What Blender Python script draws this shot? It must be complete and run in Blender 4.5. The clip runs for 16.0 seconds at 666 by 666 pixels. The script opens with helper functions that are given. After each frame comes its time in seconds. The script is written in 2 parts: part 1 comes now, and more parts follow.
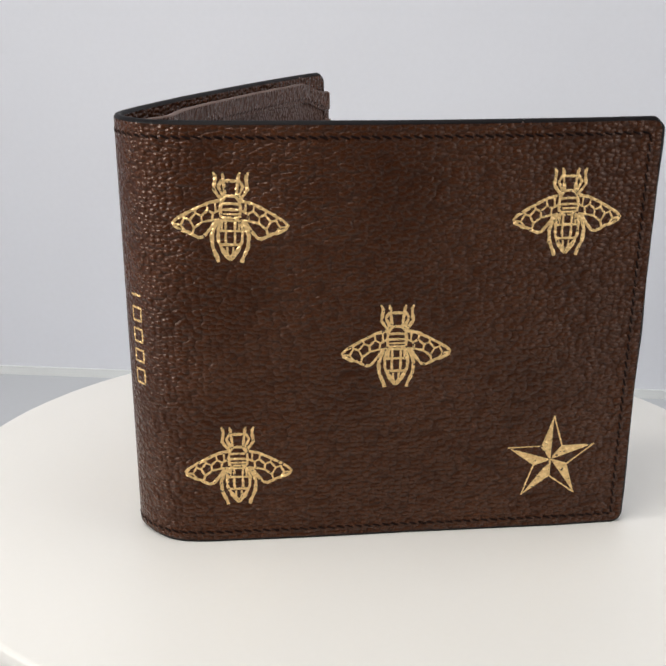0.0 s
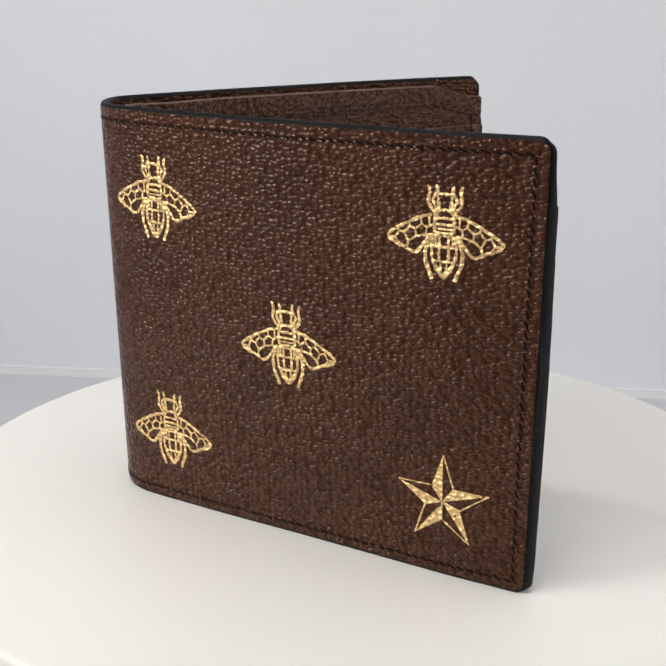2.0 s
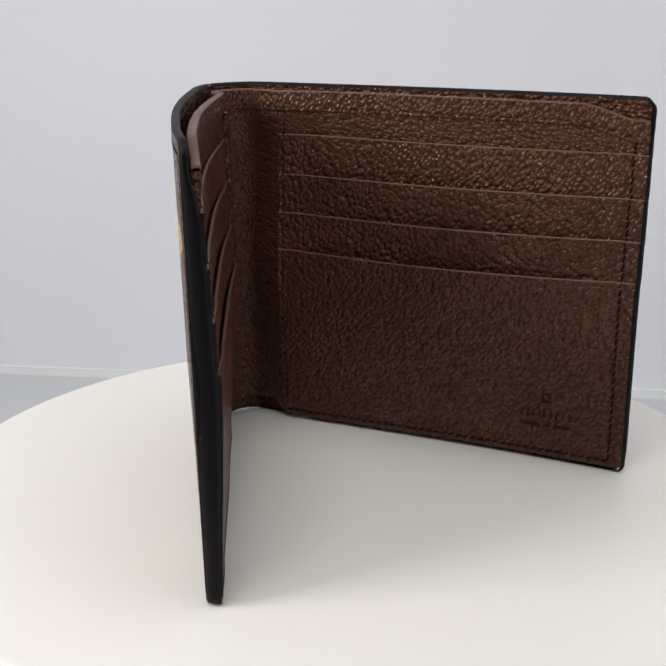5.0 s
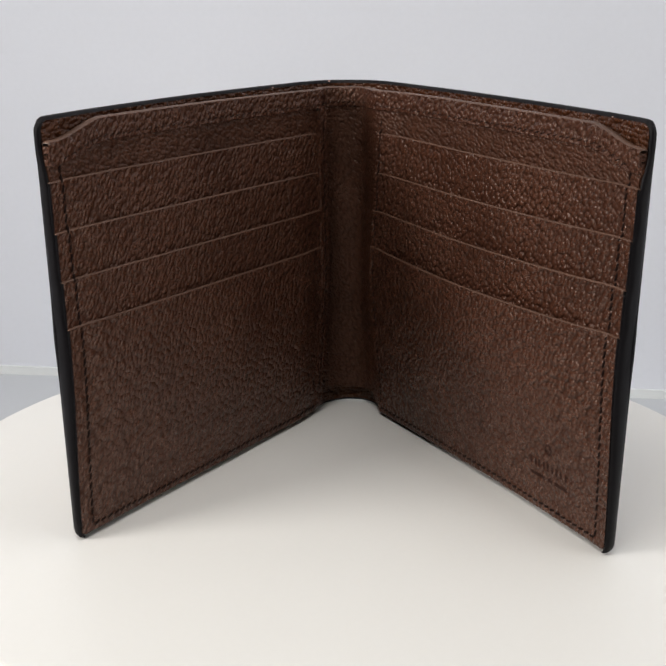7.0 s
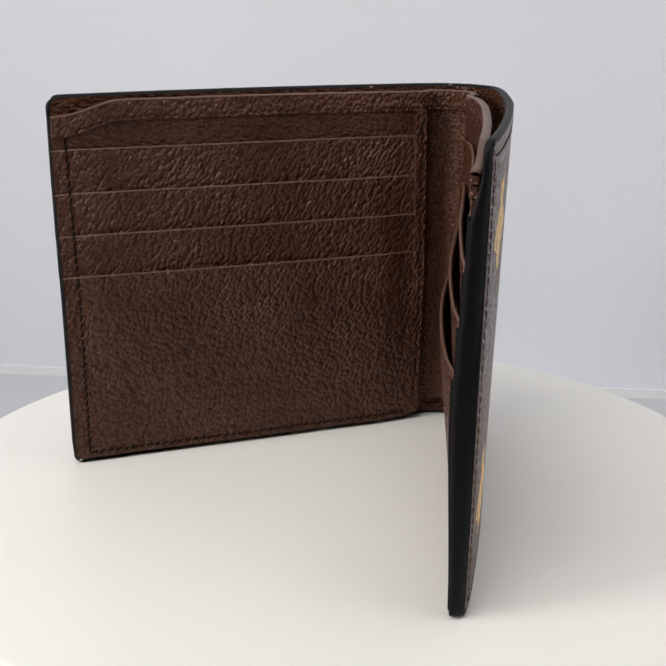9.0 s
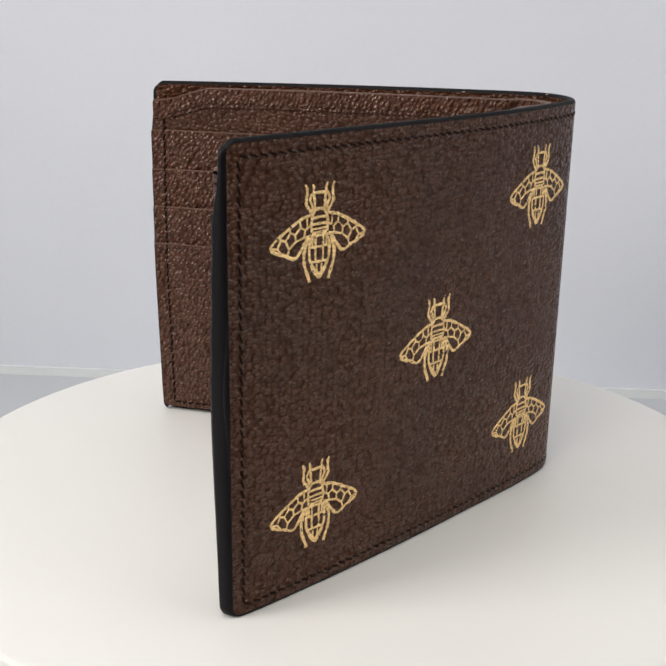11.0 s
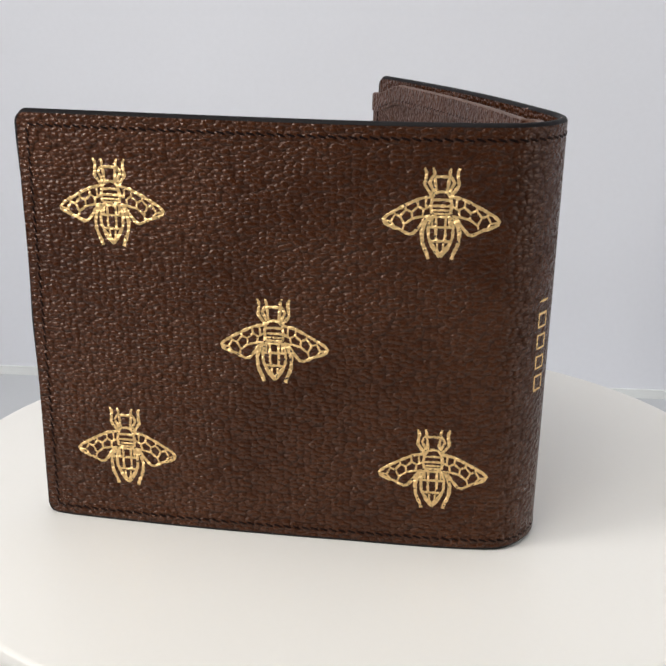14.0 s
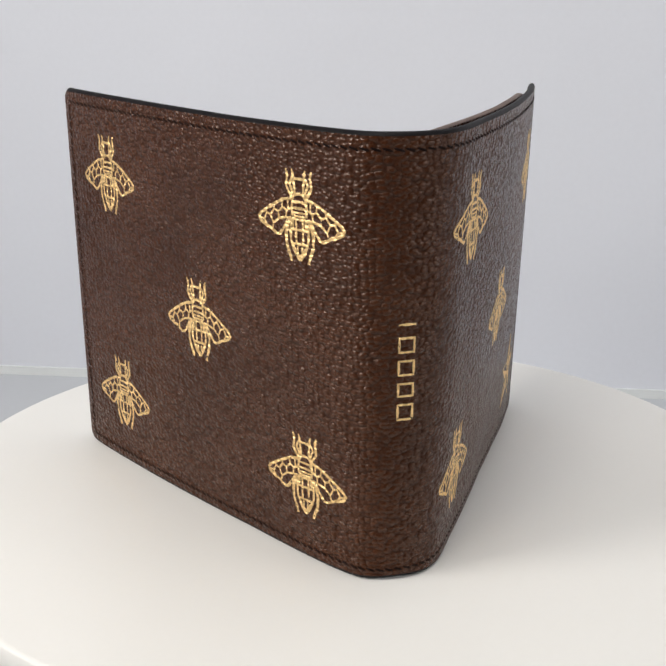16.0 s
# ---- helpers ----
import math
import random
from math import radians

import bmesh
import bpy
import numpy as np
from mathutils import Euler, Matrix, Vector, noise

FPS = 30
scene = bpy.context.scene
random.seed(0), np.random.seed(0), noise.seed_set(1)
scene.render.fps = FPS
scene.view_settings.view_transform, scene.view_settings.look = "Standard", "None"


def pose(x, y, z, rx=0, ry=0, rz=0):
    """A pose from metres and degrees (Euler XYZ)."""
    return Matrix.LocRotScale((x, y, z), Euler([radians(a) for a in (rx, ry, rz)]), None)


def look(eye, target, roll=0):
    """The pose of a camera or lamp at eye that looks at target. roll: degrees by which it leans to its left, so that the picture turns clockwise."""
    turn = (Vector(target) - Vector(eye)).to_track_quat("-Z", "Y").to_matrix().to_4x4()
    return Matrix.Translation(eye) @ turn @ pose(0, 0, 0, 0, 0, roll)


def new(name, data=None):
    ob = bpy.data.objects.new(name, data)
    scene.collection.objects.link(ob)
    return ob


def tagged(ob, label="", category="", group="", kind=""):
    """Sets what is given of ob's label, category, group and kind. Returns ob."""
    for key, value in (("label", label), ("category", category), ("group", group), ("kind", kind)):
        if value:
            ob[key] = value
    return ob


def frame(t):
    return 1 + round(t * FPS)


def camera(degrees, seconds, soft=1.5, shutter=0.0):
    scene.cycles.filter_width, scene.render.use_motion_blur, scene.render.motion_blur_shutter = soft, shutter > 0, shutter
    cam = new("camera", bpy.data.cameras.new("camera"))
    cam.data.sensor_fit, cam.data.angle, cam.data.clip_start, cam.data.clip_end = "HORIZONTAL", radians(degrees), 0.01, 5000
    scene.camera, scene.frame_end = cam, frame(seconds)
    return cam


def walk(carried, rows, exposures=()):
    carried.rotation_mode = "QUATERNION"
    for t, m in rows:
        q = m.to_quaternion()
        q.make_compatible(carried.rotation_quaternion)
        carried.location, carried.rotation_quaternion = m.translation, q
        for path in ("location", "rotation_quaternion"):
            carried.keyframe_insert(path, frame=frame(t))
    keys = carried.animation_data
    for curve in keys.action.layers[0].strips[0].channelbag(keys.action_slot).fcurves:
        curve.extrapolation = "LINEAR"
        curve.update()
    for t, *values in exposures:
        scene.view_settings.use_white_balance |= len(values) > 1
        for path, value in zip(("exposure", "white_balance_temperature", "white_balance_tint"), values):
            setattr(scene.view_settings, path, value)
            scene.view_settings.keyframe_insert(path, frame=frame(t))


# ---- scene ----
cam = camera(32.68, 16.0, soft=1.9)
EYE = (-0.00224, -0.25522, 0.11647)
AIM = look(EYE, (EYE[0], EYE[1] + math.cos(radians(17.454)), EYE[2] - math.sin(radians(17.454))), 0.249)
walk(cam, [(0.0, AIM), (16.0, AIM)], exposures=[(0.0, 0.0), (16.0, 0.0)])

# ---- light: a white photo booth lit from above and from its open front ----
world = bpy.data.worlds.new("booth_air")
scene.world = world
world.use_nodes = True
world.node_tree.nodes["Background"].inputs["Color"].default_value = (0.75, 0.85, 1.0, 1)
world.node_tree.nodes["Background"].inputs["Strength"].default_value = 0.05


def area_lamp(name, eye, target, sx, sy, power, colour, cone=180):
    data = bpy.data.lights.new(name, "AREA")
    data.shape, data.size, data.size_y = "RECTANGLE", sx, sy
    data.energy, data.color, data.spread = power, colour, radians(cone)
    ob = new(name, data)
    ob.matrix_world = look(eye, target)
    return ob


area_lamp("ceiling_light", (0.04, -0.04, 0.57), (0.03, -0.02, 0.0), 0.46, 0.20, 0.73, (1.0, 0.985, 0.965))
area_lamp("strip_light", (-0.08, -0.21, 0.42), (-0.01, 0.0, 0.04), 0.14, 0.010, 0.50, (1.0, 0.955, 0.895))
area_lamp("side_light", (-0.37, -0.17, 0.23), (0.02, 0.0, 0.045), 0.18, 0.18, 0.58, (1.0, 0.965, 0.92), 115)
area_lamp("side_light", (0.34, -0.20, 0.15), (0.0, 0.0, 0.045), 0.30, 0.24, 0.46, (1.0, 0.975, 0.94))


# ---- materials ----
def material(name):
    m = bpy.data.materials.new(name)
    m.use_nodes = True
    return m, m.node_tree.nodes, m.node_tree.links, m.node_tree.nodes["Principled BSDF"]


def ramp(nodes, links, fac, stops):
    r = nodes.new("ShaderNodeValToRGB")
    while len(r.color_ramp.elements) < len(stops):
        r.color_ramp.elements.new(0.5)
    for e, (p, c) in zip(r.color_ramp.elements, stops):
        e.position, e.color = p, (*c, 1)
    links.new(fac, r.inputs["Fac"])
    return r.outputs["Color"]


def maths(nodes, links, op, a, b, c=0.0):
    n = nodes.new("ShaderNodeMath")
    n.operation = op
    for sock, v in zip(n.inputs, (a, b, c)):
        if isinstance(v, (int, float)):
            sock.default_value = v
        else:
            links.new(v, sock)
    return n.outputs[0]


def hide_grain(nodes, links, cell, squash, twist, depth, dome_power, loose=0.72):
    """Relief of a pebbled hide, from a UV map in metres along it: the shading normal, the dome of each pebble, fine and broad variation."""
    uv = nodes.new("ShaderNodeUVMap")
    wob = nodes.new("ShaderNodeTexNoise")
    wob.inputs["Scale"].default_value, wob.inputs["Detail"].default_value = 420, 2
    links.new(uv.outputs[0], wob.inputs["Vector"])
    mix = nodes.new("ShaderNodeVectorMath")
    mix.operation = "MULTIPLY_ADD"
    links.new(wob.outputs["Color"], mix.inputs[0])
    mix.inputs[1].default_value = (0.0010, 0.0005, 0)
    links.new(uv.outputs[0], mix.inputs[2])
    mapping = nodes.new("ShaderNodeMapping")
    mapping.vector_type = "TEXTURE"
    mapping.inputs["Scale"].default_value = (cell * squash, cell, 1)
    mapping.inputs["Rotation"].default_value = (0, 0, radians(twist))
    links.new(mix.outputs[0], mapping.inputs["Vector"])
    vor = nodes.new("ShaderNodeTexVoronoi")
    vor.feature, vor.inputs["Scale"].default_value = "SMOOTH_F1", 1.0
    vor.inputs["Smoothness"].default_value, vor.inputs["Randomness"].default_value = 0.15, loose
    links.new(mapping.outputs[0], vor.inputs["Vector"])
    fine = nodes.new("ShaderNodeTexNoise")
    fine.inputs["Scale"].default_value, fine.inputs["Detail"].default_value = 2600, 3
    links.new(uv.outputs[0], fine.inputs["Vector"])
    broad = nodes.new("ShaderNodeTexNoise")
    broad.inputs["Scale"].default_value, broad.inputs["Detail"].default_value = 45, 3
    links.new(uv.outputs[0], broad.inputs["Vector"])
    dome = maths(nodes, links, "POWER", vor.outputs["Distance"], dome_power)
    height = maths(nodes, links, "ADD", maths(nodes, links, "MULTIPLY", dome, -1.0),
                   maths(nodes, links, "MULTIPLY", fine.outputs["Fac"], 0.05))
    # the grain is pressed deeper in some places than in others
    soft = nodes.new("ShaderNodeMapRange")
    soft.inputs["From Min"].default_value, soft.inputs["From Max"].default_value = 0.3, 0.7
    soft.inputs["To Min"].default_value, soft.inputs["To Max"].default_value = 0.6, 1.0
    links.new(broad.outputs["Fac"], soft.inputs["Value"])
    bump = nodes.new("ShaderNodeBump")
    bump.inputs["Distance"].default_value = depth
    links.new(soft.outputs[0], bump.inputs["Strength"])
    links.new(height, bump.inputs["Height"])
    return bump.outputs[0], dome, fine.outputs["Fac"], broad.outputs["Fac"]


def leather(name, dark, light, cell, squash, rough, depth, twist=0.0, dome_power=2.0, gloss=0.3, loose=0.72):
    """Pebbled hide; the UV map is in metres along the hide."""
    m, nodes, links, bsdf = material(name)
    normal, dome, fine, broad = hide_grain(nodes, links, cell, squash, twist, depth, dome_power, loose)
    links.new(normal, bsdf.inputs["Normal"])
    # shade between the pebbles, painted: the base colour darkens in the grain's creases
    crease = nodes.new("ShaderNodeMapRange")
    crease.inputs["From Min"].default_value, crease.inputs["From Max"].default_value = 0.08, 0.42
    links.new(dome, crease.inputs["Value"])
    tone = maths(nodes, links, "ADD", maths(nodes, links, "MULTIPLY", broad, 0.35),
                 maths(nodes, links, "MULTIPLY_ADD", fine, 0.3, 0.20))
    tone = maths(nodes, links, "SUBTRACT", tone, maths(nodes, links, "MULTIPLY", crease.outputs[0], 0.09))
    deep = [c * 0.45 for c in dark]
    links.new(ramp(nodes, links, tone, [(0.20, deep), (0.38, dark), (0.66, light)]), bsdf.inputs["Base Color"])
    # the pebbles are polished by use, the creases between them stay dull
    dull = maths(nodes, links, "MULTIPLY_ADD", crease.outputs[0], 0.16, rough)
    links.new(maths(nodes, links, "MULTIPLY_ADD", fine, 0.10, dull), bsdf.inputs["Roughness"])
    links.new(maths(nodes, links, "MULTIPLY_ADD", crease.outputs[0], -0.45 * gloss, gloss), bsdf.inputs["Specular IOR Level"])
    bsdf.inputs["Specular Tint"].default_value = (1.0, 0.84, 0.74, 1)  # a warm wax finish
    return m


def plain(name, colour, rough, metal=0.0, grain=0.0, scale=300.0, vary=0.06, gloss=0.5):
    m, nodes, links, bsdf = material(name)
    co = nodes.new("ShaderNodeTexCoord")
    n1 = nodes.new("ShaderNodeTexNoise")
    n1.inputs["Scale"].default_value, n1.inputs["Detail"].default_value = scale, 4
    links.new(co.outputs["Object"], n1.inputs["Vector"])
    n2 = nodes.new("ShaderNodeTexNoise")
    n2.inputs["Scale"].default_value, n2.inputs["Detail"].default_value = scale / 30, 2
    links.new(co.outputs["Object"], n2.inputs["Vector"])
    tone = maths(nodes, links, "ADD", maths(nodes, links, "MULTIPLY", n1.outputs["Fac"], 0.4),
                 maths(nodes, links, "MULTIPLY", n2.outputs["Fac"], 0.6))
    lo = [c * (1 - vary) for c in colour]
    hi = [min(1, c * (1 + vary)) for c in colour]
    links.new(ramp(nodes, links, tone, [(0.3, lo), (0.7, hi)]), bsdf.inputs["Base Color"])
    bsdf.inputs["Roughness"].default_value, bsdf.inputs["Metallic"].default_value = rough, metal
    bsdf.inputs["Specular IOR Level"].default_value = gloss
    if grain:
        bump = nodes.new("ShaderNodeBump")
        bump.inputs["Distance"].default_value, bump.inputs["Strength"].default_value = grain, 0.6
        links.new(n1.outputs["Fac"], bump.inputs["Height"])
        links.new(bump.outputs[0], bsdf.inputs["Normal"])
    return m


OUT_GRAIN = (0.00096, 1.5, 0.0)  # pebble height and length to height along the hide, turn of the grain
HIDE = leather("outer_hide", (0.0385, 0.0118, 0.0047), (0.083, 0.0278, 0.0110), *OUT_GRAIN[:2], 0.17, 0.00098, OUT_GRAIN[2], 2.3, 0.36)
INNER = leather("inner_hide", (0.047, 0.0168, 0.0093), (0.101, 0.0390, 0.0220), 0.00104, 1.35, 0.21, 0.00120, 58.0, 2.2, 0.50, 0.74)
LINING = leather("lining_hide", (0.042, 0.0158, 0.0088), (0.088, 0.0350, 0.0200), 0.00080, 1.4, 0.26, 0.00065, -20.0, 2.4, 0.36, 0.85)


def worn(name, colour, chip, rough, metal, chip_scale, level, grain, grain_scale):
    """A paint or foil with small worn chips that show what lies under it."""
    m, nodes, links, bsdf = material(name)
    co = nodes.new("ShaderNodeTexCoord")
    n1 = nodes.new("ShaderNodeTexNoise")
    n1.inputs["Scale"].default_value, n1.inputs["Detail"].default_value = chip_scale, 2
    links.new(co.outputs["Object"], n1.inputs["Vector"])
    n2 = nodes.new("ShaderNodeTexNoise")
    n2.inputs["Scale"].default_value, n2.inputs["Detail"].default_value = grain_scale, 3
    links.new(co.outputs["Object"], n2.inputs["Vector"])
    mask = nodes.new("ShaderNodeMapRange")
    mask.inputs["From Min"].default_value, mask.inputs["From Max"].default_value = level, level + 0.02
    links.new(n1.outputs["Fac"], mask.inputs["Value"])
    body = ramp(nodes, links, n2.outputs["Fac"], [(0.3, [c * 0.85 for c in colour]), (0.7, [min(1, c * 1.1) for c in colour])])
    mix = nodes.new("ShaderNodeMix")
    mix.data_type = "RGBA"
    links.new(mask.outputs[0], mix.inputs["Factor"])
    links.new(body, mix.inputs[6])
    mix.inputs[7].default_value = (*chip, 1)
    links.new(mix.outputs[2], bsdf.inputs["Base Color"])
    if metal:
        links.new(maths(nodes, links, "SUBTRACT", 1.0, mask.outputs[0]), bsdf.inputs["Metallic"])
    bsdf.inputs["Roughness"].default_value = rough
    bump = nodes.new("ShaderNodeBump")
    bump.inputs["Distance"].default_value, bump.inputs["Strength"].default_value = grain, 0.7
    links.new(n2.outputs["Fac"], bump.inputs["Height"])
    links.new(bump.outputs[0], bsdf.inputs["Normal"])
    return m, bsdf


EDGE, edge_bsdf = worn("edge_paint", (0.0045, 0.0035, 0.0045), (0.45, 0.30, 0.26), 0.52, 0, 420, 0.75, 0.00005, 900)
edge_bsdf.inputs["Specular IOR Level"].default_value = 0.15
THREAD = plain("thread", (0.008, 0.0030, 0.0022), 0.8, 0, 0.00002, 3000, 0.2, 0.1)
GOLD, gold_bsdf = worn("gold_foil", (0.95, 0.665, 0.325), (0.05, 0.02, 0.012), 0.52, 1, 1500, 0.64, 0.0003, 1500)
gold_tree = GOLD.node_tree
gold_tree.links.new(hide_grain(gold_tree.nodes, gold_tree.links, *OUT_GRAIN, 0.00090, 2.3)[0], gold_bsdf.inputs["Normal"])  # pressed into the grain
# lip colour lightened for rubbing and for light caught on the turned edge
LIP = plain("rubbed_lit_hide", (0.105, 0.054, 0.035), 0.45, 0, 0.00010, 1500, 0.25, 0.35)
STAMP = plain("stamped_hide", (0.027, 0.0105, 0.0072), 0.7, 0, 0.00002, 2000, 0.15, 0.1)
PLATE = plain("white_plastic", (0.83, 0.82, 0.79), 0.42, 0, 0.000004, 700, 0.01)
SKIRT = plain("grey_plastic", (0.60, 0.59, 0.57), 0.5, 0, 0.000006, 700, 0.03)
CARD = plain("backdrop_card", (0.735, 0.755, 0.815), 0.85, 0, 0.00002, 500, 0.02)
TABLE = plain("floor_card", (0.55, 0.57, 0.60), 0.8, 0, 0.00002, 500, 0.02)
TRIM = plain("trim_card", (0.76, 0.785, 0.79), 0.7, 0, 0.00002, 500, 0.02)
CLOTH = plain("booth_cloth", (0.76, 0.76, 0.77), 0.9, 0, 0.00003, 400, 0.02)
ROOM = plain("room_paint", (0.10, 0.095, 0.09), 0.9, 0, 0.00003, 100, 0.03)


# ---- mesh helpers ----
def mesh_object(name, verts, faces, mats, slots=None, uvs=None, smooth=True):
    me = bpy.data.meshes.new(name)
    me.from_pydata(verts, [], faces)
    for m in mats:
        me.materials.append(m)
    if slots:
        me.polygons.foreach_set("material_index", slots)
    if uvs:
        layer = me.uv_layers.new(name="hide")
        for loop in me.loops:
            layer.data[loop.index].uv = uvs[loop.vertex_index]
    me.polygons.foreach_set("use_smooth", [smooth] * len(me.polygons))
    me.update()
    return new(name, me)


def under(ob, parent, label=""):
    ob.parent = parent
    return tagged(ob, label)


def box(name, lo, hi, mat, m=None):
    bm = bmesh.new()
    bmesh.ops.create_cube(bm, size=1)
    for v in bm.verts:
        v.co = Vector([a + (b - a) * (c + 0.5) for a, b, c in zip(lo, hi, v.co)])
    me = bpy.data.meshes.new(name)
    bm.to_mesh(me)
    bm.free()
    me.materials.append(mat)
    ob = new(name, me)
    if m:
        ob.matrix_world = m
    return ob


def lathe(name, rings, mat, count=160):
    """A turned body from (radius, height) pairs."""
    verts, faces = [], []
    for r, z in rings:
        for k in range(count):
            a = 2 * math.pi * k / count
            verts.append((r * math.cos(a), r * math.sin(a), z))
    for i in range(len(rings) - 1):
        for k in range(count):
            a, b = i * count + k, i * count + (k + 1) % count
            faces.append((a, b, b + count, a + count))
    faces.append(tuple(range(count))[::-1])
    faces.append(tuple(range((len(rings) - 1) * count, len(rings) * count)))
    ob = mesh_object(name, verts, faces, [mat])
    ob.data.shade_flat()
    for p in ob.data.polygons:
        p.use_smooth = len(p.vertices) == 4
    return ob


# ---- the booth ----
FLOOR_Z = -0.040
YAW = -5.6
FRONT = -0.30
tagged(box("floor", (-0.46, FRONT, FLOOR_Z - 0.01), (0.46, 0.26, FLOOR_Z), TABLE), kind="structure")
BACK = pose(-0.006, 0.1725, 0, 0, 0, YAW)
tagged(box("backdrop", (-0.60, 0.0, FLOOR_Z - 0.008), (0.60, 0.006, 0.62), CARD, BACK), kind="structure")
tagged(box("trim", (-0.60, -0.0009, FLOOR_Z - 0.002), (0.60, 0.001, FLOOR_Z + 0.0035), TRIM, BACK), kind="structure")
tagged(box("wall_left", (-0.46, FRONT, FLOOR_Z), (-0.45, 0.30, 0.62), CLOTH), kind="structure")
tagged(box("wall_right", (0.42, FRONT, FLOOR_Z), (0.43, 0.30, 0.62), CLOTH), kind="structure")
tagged(box("ceiling", (-0.46, FRONT, 0.60), (0.46, 0.30, 0.61), CLOTH), kind="structure")
# the dim room before the booth's open front
tagged(box("floor_room", (-1.6, -2.4, -0.80), (1.6, 0.5, -0.78), ROOM), kind="structure")
tagged(box("wall_rear", (-1.6, -2.42, -0.78), (1.6, -2.4, 1.7), ROOM), kind="structure")
tagged(box("wall_room_left", (-1.62, -2.4, -0.78), (-1.6, 0.5, 1.7), ROOM), kind="structure")
tagged(box("wall_room_right", (1.6, -2.4, -0.78), (1.62, 0.5, 1.7), ROOM), kind="structure")
tagged(box("wall_room_back", (-1.6, 0.5, -0.78), (1.6, 0.52, 1.7), ROOM), kind="structure")
tagged(box("ceiling_room", (-1.6, -2.4, 1.7), (1.6, 0.5, 1.72), ROOM), kind="structure")

# ---- the turntable ----
turntable = tagged(new("turntable"), "round white plastic display turntable with a stepped rim", "turntable")
plate = under(lathe("plate", [(0.0905, -0.006), (0.0998, -0.0055), (0.1002, -0.0050), (0.1002, -0.0008), (0.0997, -0.0002),
                              (0.0990, 0.0)], PLATE), turntable)
plate.location = (0.0020, 0, 0)  # seated a little off the axis
under(lathe("rim", [(0.0970, -0.030), (0.1000, -0.029), (0.1012, -0.0105), (0.1008, -0.0076), (0.0975, -0.0064)], SKIRT), turntable, "pale grey rim")
under(lathe("foot", [(0.080, FLOOR_Z), (0.082, FLOOR_Z + 0.002), (0.082, -0.031), (0.080, -0.0295)], SKIRT), turntable)

# ---- the wallet: plan of its outer hide, from the front flap's end round the fold to the back flap's end ----
MM = 0.001
PLAN = [(63.4, -25.8), (55.5, -27.5), (45.0, -29.7), (22.0, -33.2), (0.0, -35.6), (-20.0, -36.7), (-33.0, -36.7), (-40.6, -33.4),
        (-45.5, -26.0), (-44.5, -17.5), (-38.0, 1.1), (-29.6, 21.5), (-20.6, 41.7), (-10.65, 62.1), (-5.9, 70.3)]


def spline(points, steps=40):
    p = [np.array(q, float) for q in points]
    p = [2 * p[0] - p[1]] + p + [2 * p[-1] - p[-2]]
    out = []
    for i in range(1, len(p) - 2):
        for k in range(steps):
            t = k / steps
            out.append(0.5 * (2 * p[i] + (p[i + 1] - p[i - 1]) * t + (2 * p[i - 1] - 5 * p[i] + 4 * p[i + 1] - p[i + 2]) * t * t
                              + (3 * p[i] - p[i - 1] - 3 * p[i + 1] + p[i + 2]) * t ** 3))
    out.append(p[-2])
    return np.array(out)


LINE = spline(PLAN) * MM
ARC = np.concatenate([[0], np.cumsum(np.linalg.norm(np.diff(LINE, axis=0), axis=1))])
LONG = float(ARC[-1])


def at(s, z, d=0.0):
    """The place s along the hide, z up, d deep from its outer face (metres)."""
    x, y = np.interp(s, ARC, LINE[:, 0]), np.interp(s, ARC, LINE[:, 1])
    e = 0.0015
    lo, hi = max(s - e, 0), min(s + e, LONG)
    tx = np.interp(hi, ARC, LINE[:, 0]) - np.interp(lo, ARC, LINE[:, 0])
    ty = np.interp(hi, ARC, LINE[:, 1]) - np.interp(lo, ARC, LINE[:, 1])
    n = math.hypot(tx, ty)
    tx, ty = tx / n, ty / n
    d = d - float(np.interp(s, [0, 0.05, 0.105, 0.115, 0.150, LONG], [0.025, 0.038, 0.022, 0.016, 0.036, 0.016])) * (z - 0.045)
    if s < 0.1:  # the front flap bows less towards its foot
        d += 0.0018 * max(0.0, 1 - z / 0.045) * math.sin(math.pi * min(max(s, 0.0), 0.1) / 0.1)
    over = s - min(max(s, 0.0), LONG)
    if s < 0.03:  # the front flap's end is cut a little out of square
        over += -0.0004 * (z - 0.045) / 0.045 * (1 - max(s, 0.0) / 0.03)
    return Vector((x + ty * d + tx * over, y - tx * d + ty * over, z))


def along(x, y):
    """How far along the hide the plan point (x, y), in mm, lies."""
    return float(ARC[np.argmin(np.linalg.norm(LINE - np.array((x, y)) * MM, axis=1))])


TALL = 0.0894


def top_of(s):
    """The cover stands a little taller towards the back flap's end."""
    return TALL + 0.0006 * smoothed(FOLD_B, LONG, s)


FOLD_F, FOLD_B = along(-27.0, -36.8), along(-43.2, -14.5)
MID = along(-43.5, -30.0)


def smoothed(a, b, x):
    t = min(max((x - a) / (b - a), 0), 1)
    return t * t * (3 - 2 * t)


def cut(s, s0, s1, r):
    """How much a rounded corner takes off at s."""
    e = min(s - s0, s1 - s)
    return 0.0 if e >= r else r - math.sqrt(max(r * r - (r - e) ** 2, 0))


def stations(s0, s1, step, r):
    near = [r * (1 - math.cos(a * math.pi / 2 / 5)) for a in range(6)]
    n = max(2, int((s1 - s0 - 2 * r) / step))
    return [s0 + e for e in near] + [s0 + r + (s1 - s0 - 2 * r) * k / n for k in range(1, n)] + [s1 - e for e in near[::-1]]


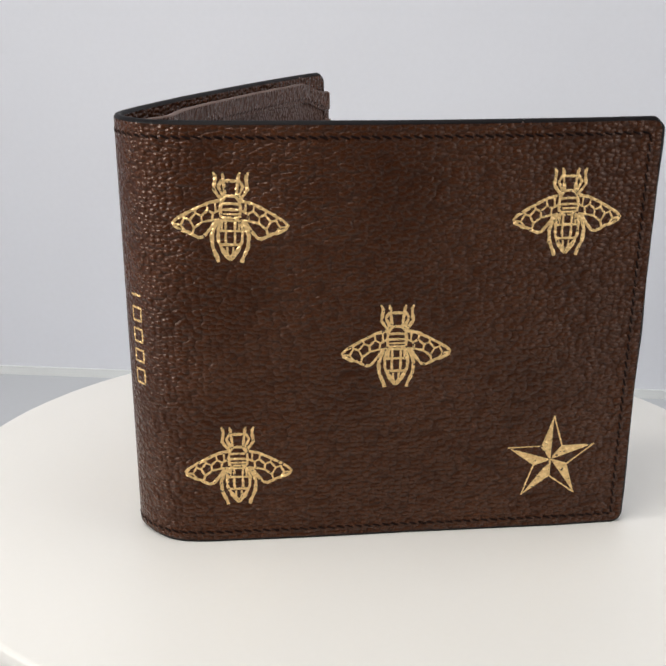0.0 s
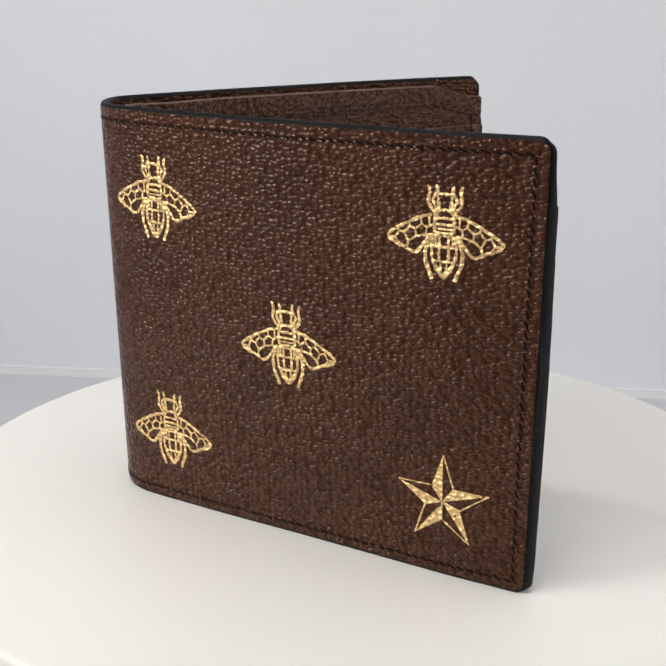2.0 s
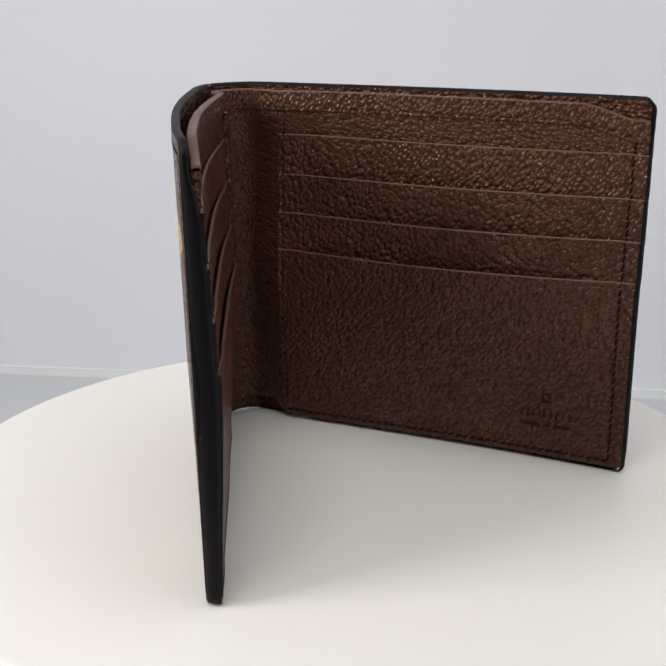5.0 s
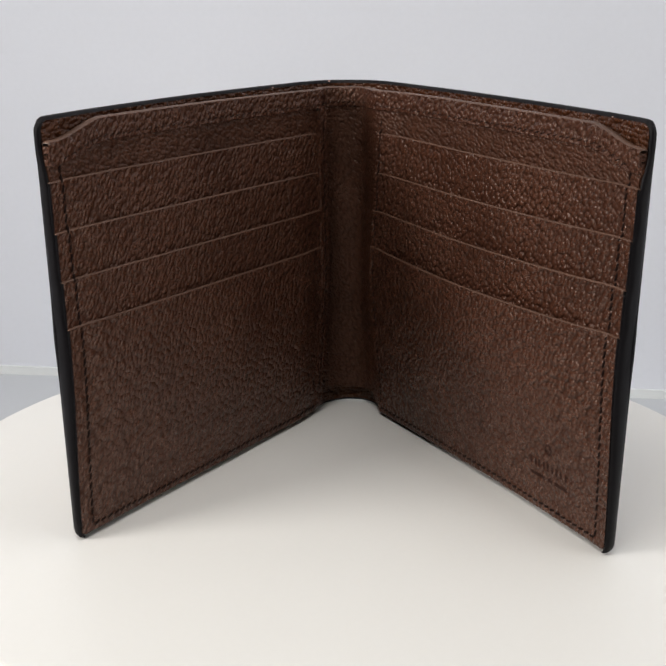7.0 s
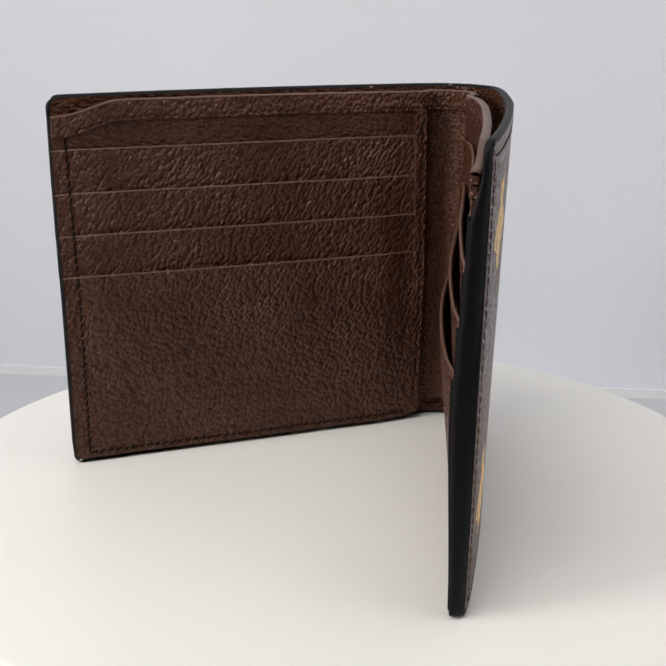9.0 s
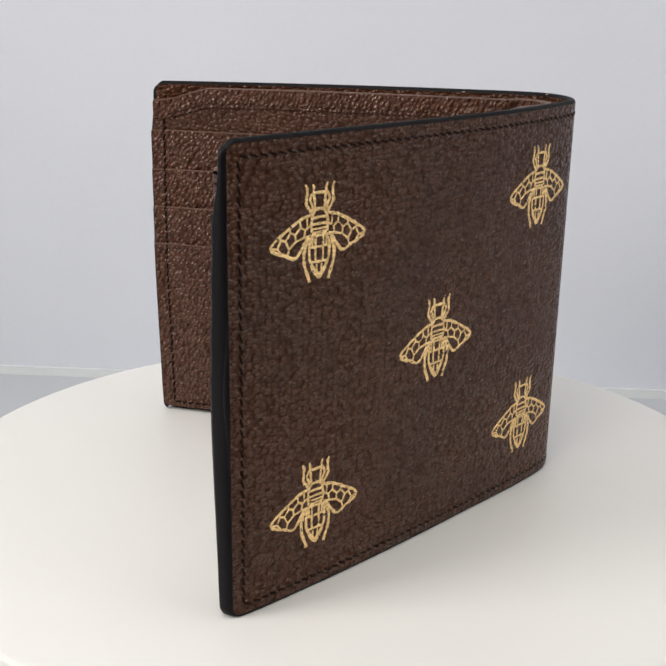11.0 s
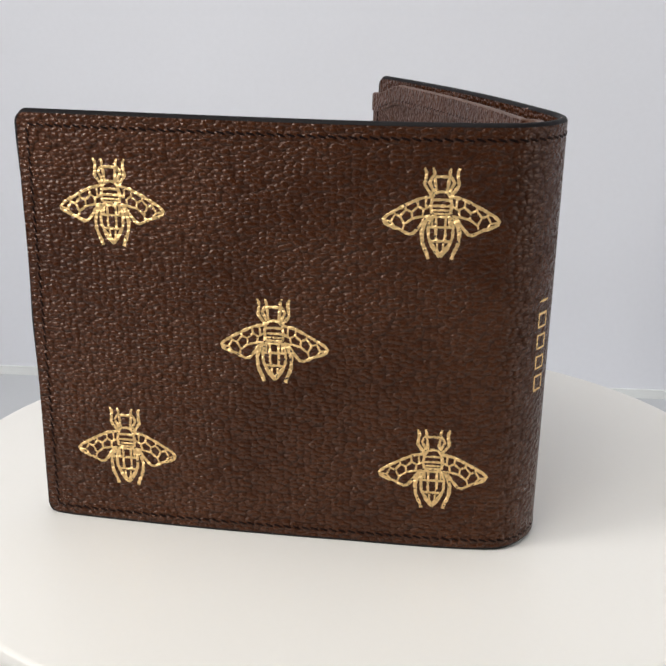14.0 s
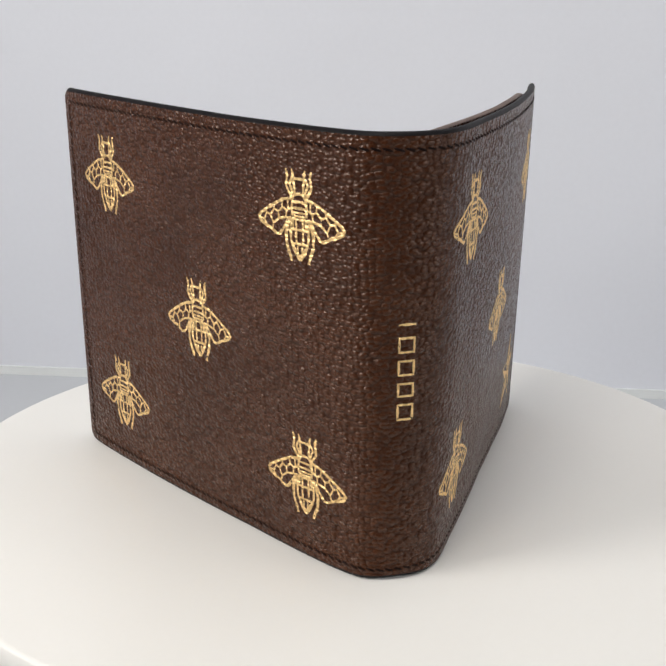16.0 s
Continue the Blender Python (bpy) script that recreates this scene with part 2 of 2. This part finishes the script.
def sheet(name, s0, s1, low, high, front, back, mats, step=0.0016, rows=36, r=0.003, puff=0.00035, round_low=True, round_high=True,
          edge_slots=(1, 1, 1, 1)):
    """A sheet of hide between two depths, with rounded corners and a rounded rim. front: the deeper, inner face is back.
    edge_slots: material slots of the rims at s0, top, s1, bottom."""
    ss = stations(s0, s1, step, r)
    ns, nz = len(ss), rows + 1
    verts, uvs, faces, slots = [], [], [], []
    grid = {}
    for side, depth in ((0, front), (1, back)):
        for i, s in enumerate(ss):
            c = cut(s, s0, s1, r)
            zl, zh = low(s) + (c if round_low else 0), high(s) - (c if round_high else 0)
            for j in range(nz):
                z = zl + (zh - zl) * j / rows
                grid[side, i, j] = len(verts)
                verts.append(at(s, z, depth(s, z)))
                uvs.append((s, z))
    for i in range(ns - 1):
        for j in range(nz - 1):
            a, b, c, d = grid[0, i, j], grid[0, i + 1, j], grid[0, i + 1, j + 1], grid[0, i, j + 1]
            faces.append((a, b, c, d)[::-1])
            a, b, c, d = grid[1, i, j], grid[1, i + 1, j], grid[1, i + 1, j + 1], grid[1, i, j + 1]
            faces.append((a, b, c, d))
            slots += [0, 0]
    runs = [([(0, j) for j in range(nz)], (1, 0), edge_slots[0]), ([(i, nz - 1) for i in range(ns)], (0, -1), edge_slots[1]),
            ([(ns - 1, j) for j in range(nz)], (-1, 0), edge_slots[2]), ([(i, 0) for i in range(ns)], (0, 1), edge_slots[3])]
    rings = []
    for cells, (di, dj), slot in runs:
        ring = []
        for i, j in cells:
            a, b = verts[grid[0, i, j]], verts[grid[1, i, j]]
            inner = (verts[grid[0, i + di, j + dj]] + verts[grid[1, i + di, j + dj]]) / 2
            mid = (a + b) / 2
            out = (mid - inner).normalized() * puff
            trio = []
            for f, g in ((0.0, 0.0), (0.18, 0.75), (0.5, 1.0), (0.82, 0.75), (1.0, 0.0)):
                trio.append(len(verts))
                verts.append(a.lerp(b, f) + out * g)
                uvs.append((ss[i] + f * 0.002, (verts[-1].z)))
            ring.append(trio)
        rings.append(ring)
        flip = di == 1 or dj == -1
        for p, q in zip(ring, ring[1:]):
            for k in range(4):
                f = (p[k], p[k + 1], q[k + 1], q[k])
                faces.append(f if not flip else f[::-1])
                slots.append(slot)
    west, upper, east, lower = rings  # the rims meet at the corners
    for p, q, slot in ((west[-1], upper[0], edge_slots[1]), (upper[-1], east[-1], edge_slots[1]), (east[0], lower[-1], edge_slots[2]),
                       (lower[0], west[0], edge_slots[0])):
        for k in range(4):
            faces.append((p[k], p[k + 1], q[k + 1], q[k]))
            slots.append(slot)
    return mesh_object(name, verts, faces, mats, slots, uvs)


wallet = tagged(new("wallet"), "half-open dark brown pebbled leather bifold wallet with gold bees", "wallet")
SHELL = 0.0017
BEVEL = 0.0007  # the flap ends are cut on a slant, the outer face shortest


def lift(s):
    return 0.0006 + 0.0006 * math.exp(-((s - MID) / 0.008) ** 2)


shell = under(sheet("outer_cover", BEVEL, LONG - BEVEL, lift, top_of, lambda s, z: 0.0, lambda s, z: SHELL, [HIDE, EDGE], rows=44, r=0.0020,
                    puff=0.0008), wallet, "pebbled brown leather cover with black painted edges")


# inner side: a lining with a raised top hem, and four card pockets on each flap
def pinch(z, d):
    """The layers lie closer together towards the bottom seam."""
    return SHELL + (d - SHELL) * (0.48 + 0.52 * smoothed(0.0, 0.045, z))


def lining_depth(s):
    return float(np.interp(s, [0, FOLD_F, FOLD_F + 0.0030, FOLD_F + 0.0044, MID, FOLD_B - 0.0044, FOLD_B - 0.0030, FOLD_B, FOLD_B + 0.009, LONG],
                           [3.2, 7.5, 7.5, 5.2, 5.6, 8.2, 8.9, 9.2, 7.4, 3.2])) * MM


def lining_top(s):
    e = min(s, LONG - s)
    return (85.0 + 3.2 * smoothed(0.002, 0.017, e)) * MM


def lining_low(s):
    return 0.0012 + 0.004 * smoothed(FOLD_F - 0.001, FOLD_F + 0.004, s) * (1 - smoothed(FOLD_B - 0.004, FOLD_B + 0.001, s))


SKIN = 0.0010
under(sheet("lining", 0.0002, LONG - 0.0002, lining_low, lining_top, lambda s, z: pinch(z, max(lining_depth(s) - SKIN, SHELL + 0.0001)),
            lambda s, z: pinch(z, lining_depth(s)), [LINING, EDGE], rows=30, r=0.002, puff=0.0002, edge_slots=(0, 0, 0, 0)), wallet)
under(sheet("hem", 0.0003, LONG - 0.0003, lambda s: lining_top(s) - 0.0042, lambda s: lining_top(s) + 0.0004,
            lambda s, z: lining_depth(s) - SKIN - 0.0003, lambda s, z: lining_depth(s) + 0.00045, [INNER, LIP], rows=5, r=0.0005,
            puff=0.0003, round_low=False, edge_slots=(0, 1, 0, 0)), wallet, "folded leather hem along the note compartment")

LIPS = {"front": (0.0777, 0.0676, 0.0577, 0.0479), "back": (0.0780, 0.0679, 0.0581, 0.0484)}
SAG = {"front": 0.0003, "back": 0.0005}
LAYER = 0.00064
GAPE = {"front": (0.4, 0.8, 1.1, 1.4), "back": (1.4, 2.7, 3.6, 4.2)}


def pocket_depth(flap, k, s, z):
    q = s / FOLD_F if flap == "front" else (LONG - s) / (LONG - FOLD_B)
    q = min(max((q - 0.03) / 0.95, 0), 1)
    drop = LIPS[flap][k] - z
    fade = math.exp(-max(drop, 0) / 0.02) if k < 3 else max(0.0, 1 - max(drop, 0) / 0.046) ** 0.8
    belly = math.sin(math.pi * q) ** 0.8 if 0 < q < 1 else 0
    near = min(abs(s - FOLD_F), abs(s - FOLD_B)) if s < FOLD_F or s > FOLD_B else 0.0
    flat = (0.42 + 0.58 * smoothed(0.0, 0.010, near)) * (0.7 + 0.3 * smoothed(0.0, 0.012, min(s, LONG - s)))
    return pinch(z, lining_depth(s) + LAYER * flat * (k + 1) + GAPE[flap][k] * MM * belly * fade)


def stack_depth(flap, s, z):
    """Depth of the innermost layer at (s, z)."""
    k = sum(z < lip for lip in LIPS[flap]) - 1
    return pinch(z, lining_depth(s)) if k < 0 else pocket_depth(flap, k, s, z)


for flap in ("front", "back"):
    s0, s1 = (-0.0003, FOLD_F) if flap == "front" else (FOLD_B, LONG + 0.0001)
    ends = (1, 2, 0, 0) if flap == "front" else (0, 2, 1, 0)
    for k in range(4):
        foot_z = 0.0014 if k == 3 else LIPS[flap][k] - 0.0135
        under(sheet("card_pocket", s0, s1, lambda s, f=foot_z: f, lambda s, k=k: LIPS[flap][k] - SAG[flap] * math.sin(math.pi * min(max((s - s0) / (s1 - s0), 0), 1)) - 0.0002 * (1 - smoothed(0.0, 0.006, min(s - s0, s1 - s))),
                    lambda s, z, k=k: pocket_depth(flap, k, s, z) - 0.0007, lambda s, z, k=k: pocket_depth(flap, k, s, z),
                    [INNER, EDGE, LIP], rows=8 if k < 3 else 22, r=0.0014, puff=0.00028, round_low=k == 3, round_high=False, edge_slots=ends),
              wallet, "brown leather card pocket with a turned lip")


# a turned binding closes the front pockets along the fold
BOUND = 0.0013
under(sheet("binding", FOLD_F - 0.0002, FOLD_F + 0.0030, lambda s: 0.0022, lambda s: 0.0842, lambda s, z: pinch(z, lining_depth(FOLD_F) - 0.0004),
            lambda s, z: pinch(z, lining_depth(FOLD_F) + BOUND), [INNER, INNER], step=0.0004, rows=30, r=0.0004, puff=0.0003),
      wallet, "narrow stitched leather binding")


# black painted stack of edges at both flap ends
def end_paint(s_end, sign):
    verts, faces = [], []
    rows = 60
    for j in range(rows + 1):
        z = 0.0004 + (top_of(s_end) - 0.0006) * (0.5 - 0.5 * math.cos(math.pi * j / rows))
        flap = "front" if sign < 0 else "back"
        top = (1 - smoothed(0.052, 0.079, z)) * smoothed(0.0016, 0.007, z)
        deep = SHELL + (stack_depth(flap, s_end, z) - 0.0002 - SHELL) * (1 - smoothed(0.0775, 0.0848, z))
        curl = 0.0022  # rounded corners
        rise = max(0.0, z - (top_of(s_end) - curl), curl - z)
        off = curl - math.sqrt(max(curl * curl - rise * rise, 0.0))
        slant = BEVEL
        for f, g in ((0.03, -0.0006), (0.06, 0.0001), (0.3, 0.0003), (0.7, 0.0002 + 0.0002 * top), (0.95, 0.0001 * top), (0.98, -0.0006)):
            verts.append(at(s_end, z, deep * f) + (at(s_end, z, 0) - at(s_end - sign * 0.001, z, 0)).normalized() * (g + 0.0005 * smoothed(0.3, 0.6, f) * (1 - smoothed(0.074, 0.088, z)) - slant * max(0.0, 1 - f / 0.4) - off))
    for j in range(rows):
        for k in range(5):
            a = j * 6 + k
            f = (a, a + 1, a + 7, a + 6)
            faces.append(f if sign > 0 else f[::-1])
    return under(mesh_object("painted_edge", verts, faces, [EDGE]), wallet, "black painted leather edge")


end_paint(0.0, -1)
end_paint(LONG, 1)


# ---- stitching ----
def stitches(name, run, parent, length=0.0019, thick=0.00030, slant=0.15):
    """run: a list of (s, z, depth function, sign); the thread lies on that face."""
    verts, faces = [], []
    for s, z, ds, dz, depth, sign in run:
        a, b = (s - ds * length / 2 - dz * slant * length, z - dz * length / 2 - ds * slant * length), \
               (s + ds * length / 2 + dz * slant * length, z + dz * length / 2 + ds * slant * length)
        base = len(verts)
        for f, w, h in ((0, 0.3, -0.6), (0.18, 1, 0.0), (0.82, 1, 0.0), (1, 0.3, -0.6)):
            cs, cz = a[0] + (b[0] - a[0]) * f, a[1] + (b[1] - a[1]) * f
            d = depth(cs, cz)
            for x, y in ((-1, -0.4), (-0.6, 0.3), (0.6, 0.3), (1, -0.4)):
                verts.append(at(cs - dz * x * w * thick, cz + ds * x * w * thick, d + sign * (y * w * thick + h * thick * 0.2)))
        for r in range(3):
            for k in range(4):
                p = base + r * 4 + k
                q = base + r * 4 + (k + 1) % 4
                faces.append((p, q, q + 4, p + 4))
    return under(mesh_object(name, verts, faces, [THREAD]), parent, "dark brown thread")


PITCH = 0.0020
outer = lambda s, z: 0.0


def level_run(s0, s1, z, depth, sign):
    n = int((s1 - s0) / PITCH)
    return [(s0 + (k + 0.5) * (s1 - s0) / n, z(s0 + (k + 0.5) * (s1 - s0) / n) if callable(z) else z, 1, 0, depth, sign) for k in range(n)]


def upright_run(s, z0, z1, depth, sign):
    n = int((z1 - z0) / PITCH)
    return [(s, z0 + (k + 0.5) * (z1 - z0) / n, 0, 1, depth, sign) for k in range(n)]


IN = 0.0024
SEAM = 0.0031  # the inner seam runs a little further in
stitches("stitching", level_run(IN + BEVEL, LONG - IN - BEVEL, lambda s: top_of(s) - IN, outer, -1), shell)
stitches("stitching", level_run(IN + BEVEL, LONG - IN - BEVEL, IN, outer, -1), shell)
stitches("stitching", upright_run(IN + BEVEL, IN, TALL - IN, outer, -1), shell)
stitches("stitching", upright_run(LONG - IN - BEVEL, IN, TALL - IN, outer, -1), shell)
front_in = lambda s, z: stack_depth("front", s, z)
back_in = lambda s, z: stack_depth("back", s, z)
stitches("stitching", upright_run(SEAM, 0.0028, 0.083, front_in, 1), wallet, thick=0.00036, slant=0.12)
stitches("stitching", upright_run(LONG - SEAM, 0.0028, 0.083, back_in, 1), wallet, thick=0.00036, slant=0.12)
stitches("stitching", level_run(SEAM, FOLD_F - 0.001, 0.0027, front_in, 1), wallet, thick=0.00036, slant=0.12)
stitches("stitching", level_run(FOLD_B + 0.001, LONG - SEAM, 0.0027, back_in, 1), wallet, thick=0.00036, slant=0.12)
stitches("stitching", upright_run(FOLD_F + 0.0013, 0.004, 0.0815, lambda s, z: pinch(z, lining_depth(FOLD_F) + BOUND), 1), wallet, thick=0.00026, slant=0.12)
stitches("stitching", upright_run(FOLD_B + 0.0012, 0.004, 0.0815, back_in, 1), wallet, thick=0.00026, slant=0.12)
stitches("stitching", level_run(0.004, LONG - 0.004, lambda s: lining_top(s) - 0.0033, lambda s, z: lining_depth(s) + 0.00042, 1), wallet,
         thick=0.00018)


# ---- gold foil prints ----
def foil(name, strokes, centre, fills=(), turn=0.0, label="", rise=0.0):
    """Lines and faces of foil on the cover. strokes: (points in mm, x right and y up seen from outside; width in mm)."""
    s_mid, z_mid = along(*centre[:2]), (centre[2] + rise) * MM
    ca, sa = math.cos(radians(turn)), math.sin(radians(turn))

    def put(x, y, d):
        return at(s_mid - (x * ca - y * sa) * MM, z_mid + (x * sa + y * ca) * MM, d * MM)

    def chart(x, y):
        return s_mid - (x * ca - y * sa) * MM, z_mid + (x * sa + y * ca) * MM

    verts, faces, uvs = [], [], []
    for pts, width in strokes:
        pts = [np.array(p, float) for p in pts]
        fine = [pts[0]]
        for a, b in zip(pts, pts[1:]):
            n = max(1, int(np.linalg.norm(b - a) / 0.45))
            fine += [a + (b - a) * k / n for k in range(1, n + 1)]
        closed = np.linalg.norm(fine[0] - fine[-1]) < 1e-6
        base = len(verts)
        for i, p in enumerate(fine):
            q = fine[min(i + 1, len(fine) - 1)] if not closed or i < len(fine) - 1 else fine[1]
            o = fine[max(i - 1, 0)] if not closed or i > 0 else fine[-2]
            t = q - o
            t = t / (np.linalg.norm(t) + 1e-9)
            nrm = np.array((-t[1], t[0])) * width / 2 * random.uniform(0.72, 1.2)
            for f, d in ((1, 0.0), (0.5, -0.045), (-0.5, -0.045), (-1, 0.0)):
                verts.append(put(*(p + nrm * f), d))
                uvs.append(chart(*(p + nrm * f)))
        for i in range(len(fine) - 1):
            for k in range(3):
                a = base + i * 4 + k
                faces.append((a, a + 1, a + 5, a + 4))
    for tri in fills:
        # a filled facet, split finely enough to follow the cover
        n = 10
        a, b, c = (np.array(p, float) for p in tri)
        index = {}
        for i in range(n + 1):
            for j in range(n + 1 - i):
                index[i, j] = len(verts)
                verts.append(put(*(a + (b - a) * i / n + (c - a) * j / n), -0.035))
                uvs.append(chart(*(a + (b - a) * i / n + (c - a) * j / n)))
        for i in range(n):
            for j in range(n - i):
                faces.append((index[i, j], index[i + 1, j], index[i, j + 1]))
                if i + j < n - 1:
                    faces.append((index[i + 1, j], index[i + 1, j + 1], index[i, j + 1]))
    ob = mesh_object(name, verts, faces, [GOLD], uvs=uvs)
    bm = bmesh.new()
    bm.from_mesh(ob.data)
    bm.normal_update()
    bm.to_mesh(ob.data)
    bm.free()
    return under(ob, shell, label)


def oval(x, y, rx, ry, tilt):
    out = []
    for k in range(13):
        a = 2 * math.pi * k / 12
        u, v = rx * math.cos(a), ry * math.sin(a)
        c, s = math.cos(radians(tilt)), math.sin(radians(tilt))
        out.append((x + u * c - v * s, y + u * s + v * c))
    return out


def bee_strokes():
    """One bee, 22 mm across its wings, drawn in its own small units and mirrored."""
    half = [
        ([(0, 90), (50, 92), (46, 130), (40, 190)], 13),                       # head
        ([(112, 48), (108, 80), (118, 150), (92, 190), (66, 218)], 14),        # feelers
        ([(56, 48), (52, 78), (72, 105), (86, 132), (66, 170), (56, 200)], 13),
        ([(106, 44), (120, 52)], 24), ([(48, 46), (62, 52)], 24),              # knobs
        ([(0, 194), (36, 200), (62, 232), (72, 290), (66, 350)], 13),          # thorax
        ([(0, 250), (66, 254)], 11), ([(0, 294), (70, 296)], 11), ([(0, 326), (66, 326)], 9), ([(0, 352), (64, 350)], 11),
        ([(64, 228), (150, 246), (230, 284), (310, 328), (376, 368), (405, 398), (394, 426), (330, 456), (296, 462), (262, 482), (222, 500),
          (192, 494), (150, 446), (104, 376)], 14),                            # wing
        ([(72, 296), (122, 322), (160, 302), (205, 342), (245, 326), (285, 374), (322, 362), (350, 414), (394, 410)], 10),   # two rows of cells
        ([(76, 366), (140, 374), (200, 388), (255, 430), (268, 474)], 10),
        ([(104, 312), (108, 244)], 9), ([(160, 302), (168, 256)], 9), ([(245, 326), (252, 298)], 9), ([(322, 362), (330, 342)], 9),
        ([(122, 322), (130, 370)], 9), ([(205, 342), (200, 388)], 9), ([(285, 374), (255, 430)], 9), ([(350, 414), (318, 456)], 9),
        ([(30, 366), (66, 372), (88, 440), (84, 520), (52, 600), (10, 652), (0, 656)], 13),   # abdomen
        ([(0, 446), (84, 446)], 11), ([(0, 546), (78, 546)], 11), ([(0, 372), (34, 374)], 10),
        ([(34, 372), (32, 440), (34, 500), (30, 546)], 11), ([(22, 560), (20, 610), (0, 640)], 9), ([(58, 380), (62, 440)], 9),
        ([(72, 548), (40, 590), (24, 620)], 9),
        ([(88, 372), (112, 420), (132, 482), (126, 560), (108, 606), (92, 640), (82, 676)], 16),   # hind legs
    ]
    k, up = 0.0276, 0.0278
    out = []
    for pts, w in half:
        for sign in (1, -1):
            out.append(([(sign * x * k, (400 - y) * up) for x, y in pts], w * k * 1.72))
    return out


BEE = bee_strokes()
for centre, turn in (((-22.4, -37.0, 69.8), -1.5), ((44.7, -30.0, 69.9), 0), ((11.0, -34.3, 42.6), 0), ((-22.1, -36.0, 16.4), 0),
                     ((-16.0, 52.3, 70.8), 0), ((-42.3, -9.5, 71.1), 0), ((-29.8, 21.5, 43.4), 0), ((-15.7, 51.9, 16.8), 0),
                     ((-41.4, -9.8, 16.9), 0)):
    foil("gold_bee", BEE, centre, turn=turn, label="gold foil bee print", rise=0.3)

tips = [(10.3 * math.sin(2 * math.pi * k / 5), 10.3 * math.cos(2 * math.pi * k / 5)) for k in range(5)]
dents = [(4.0 * math.sin(2 * math.pi * (k + 0.5) / 5), 4.0 * math.cos(2 * math.pi * (k + 0.5) / 5)) for k in range(5)]
foil("gold_star", [([tips[k], dents[k]], 0.36) for k in range(5)] + [([(0, 0), dents[k]], 0.30) for k in range(5)], (45.5, -29.0, 16.6),
     fills=[((0, 0), dents[k - 1], tips[k]) for k in range(5)], label="gold foil five-pointed star")

# plain gold marks up the fold: four hollow boxes and a bar
for z0, z1, hollow in ((34.8, 38.2, 1), (39.6, 42.5, 1), (43.9, 47.1, 1), (48.5, 51.7, 1), (53.9, 54.5, 0)):
    zm, h = (z0 + z1) / 2, (z1 - z0) / 2
    w = 1.7
    foil("gold_mark", [([(-w + 0.2, -h + 0.2), (w - 0.2, -h + 0.2), (w - 0.2, h - 0.2), (-w + 0.2, h - 0.2), (-w + 0.2, -h + 0.2)], 0.5)] if hollow else [([(-w, 0), (w, 0)], 0.55)], (-42.3, -31.5, zm),
         label="plain hollow gold foil box" if hollow else "plain gold foil bar")


# blind stamp in the lower corner of the back flap's inner side: a ring and plain bars
def stamp_mark(strokes):
    s_mid, z_mid = along(-15.2, 53.4), 0.0170
    verts, faces = [], []
    for pts, width in strokes:
        base = len(verts)
        pts = [np.array(p, float) for p in pts]
        for i, p in enumerate(pts):
            t = pts[min(i + 1, len(pts) - 1)] - pts[max(i - 1, 0)]
            t = t / (np.linalg.norm(t) + 1e-9)
            nrm = np.array((-t[1], t[0])) * width / 2
            for f in (1, -1):
                q = p + nrm * f
                s, z = s_mid + q[0] * MM, z_mid + q[1] * MM
                verts.append(at(s, z, stack_depth("back", s, z) + 0.00004))
        for i in range(len(pts) - 1):
            a = base + 2 * i
            faces.append((a, a + 2, a + 3, a + 1))
    return under(mesh_object("stamp", verts, faces, [STAMP]), wallet, "small dark blind stamp")


stamp_mark([(oval(0, 0, 1.0, 1.1, 0), 0.5)])
for x in (-6.3, -4.6, -3.4, -1.7, -0.4, 1.2, 2.6, 4.2, 5.9):
    stamp_mark([([(x, -4.5 - 0.9), (x, -4.5 + 0.9)], 0.55)])
for a, b in ((-6.6, -1.6), (-0.3, 1.2), (2.0, 6.2)):
    stamp_mark([([(a, -7.5), ((a + b) / 2, -7.5), (b, -7.5)], 0.8)])

# ---- what turns: the plate, and the wallet that stands on it ----
TURN = [0.0, -8.79, -17.91, -27.20, -36.24, -45.28, -54.40, -63.62, -72.87, -82.15, -91.48, -100.82, -110.16, -119.49, -128.74, -137.93,
        -147.10, -156.25, -165.36, -174.54, -183.74, -192.93, -202.12, -211.30, -220.44, -229.58, -238.73, -247.86, -257.04, -266.25,
        -275.45, -284.64, -293.80]


def motions():
    rows = [(0.5 * k, pose(0, 0, 0, 0, 0, a)) for k, a in enumerate(TURN)]
    walk(turntable, [(t, pose(0.0010, 0, 0) @ m) for t, m in rows])
    walk(wallet, rows)


motions()
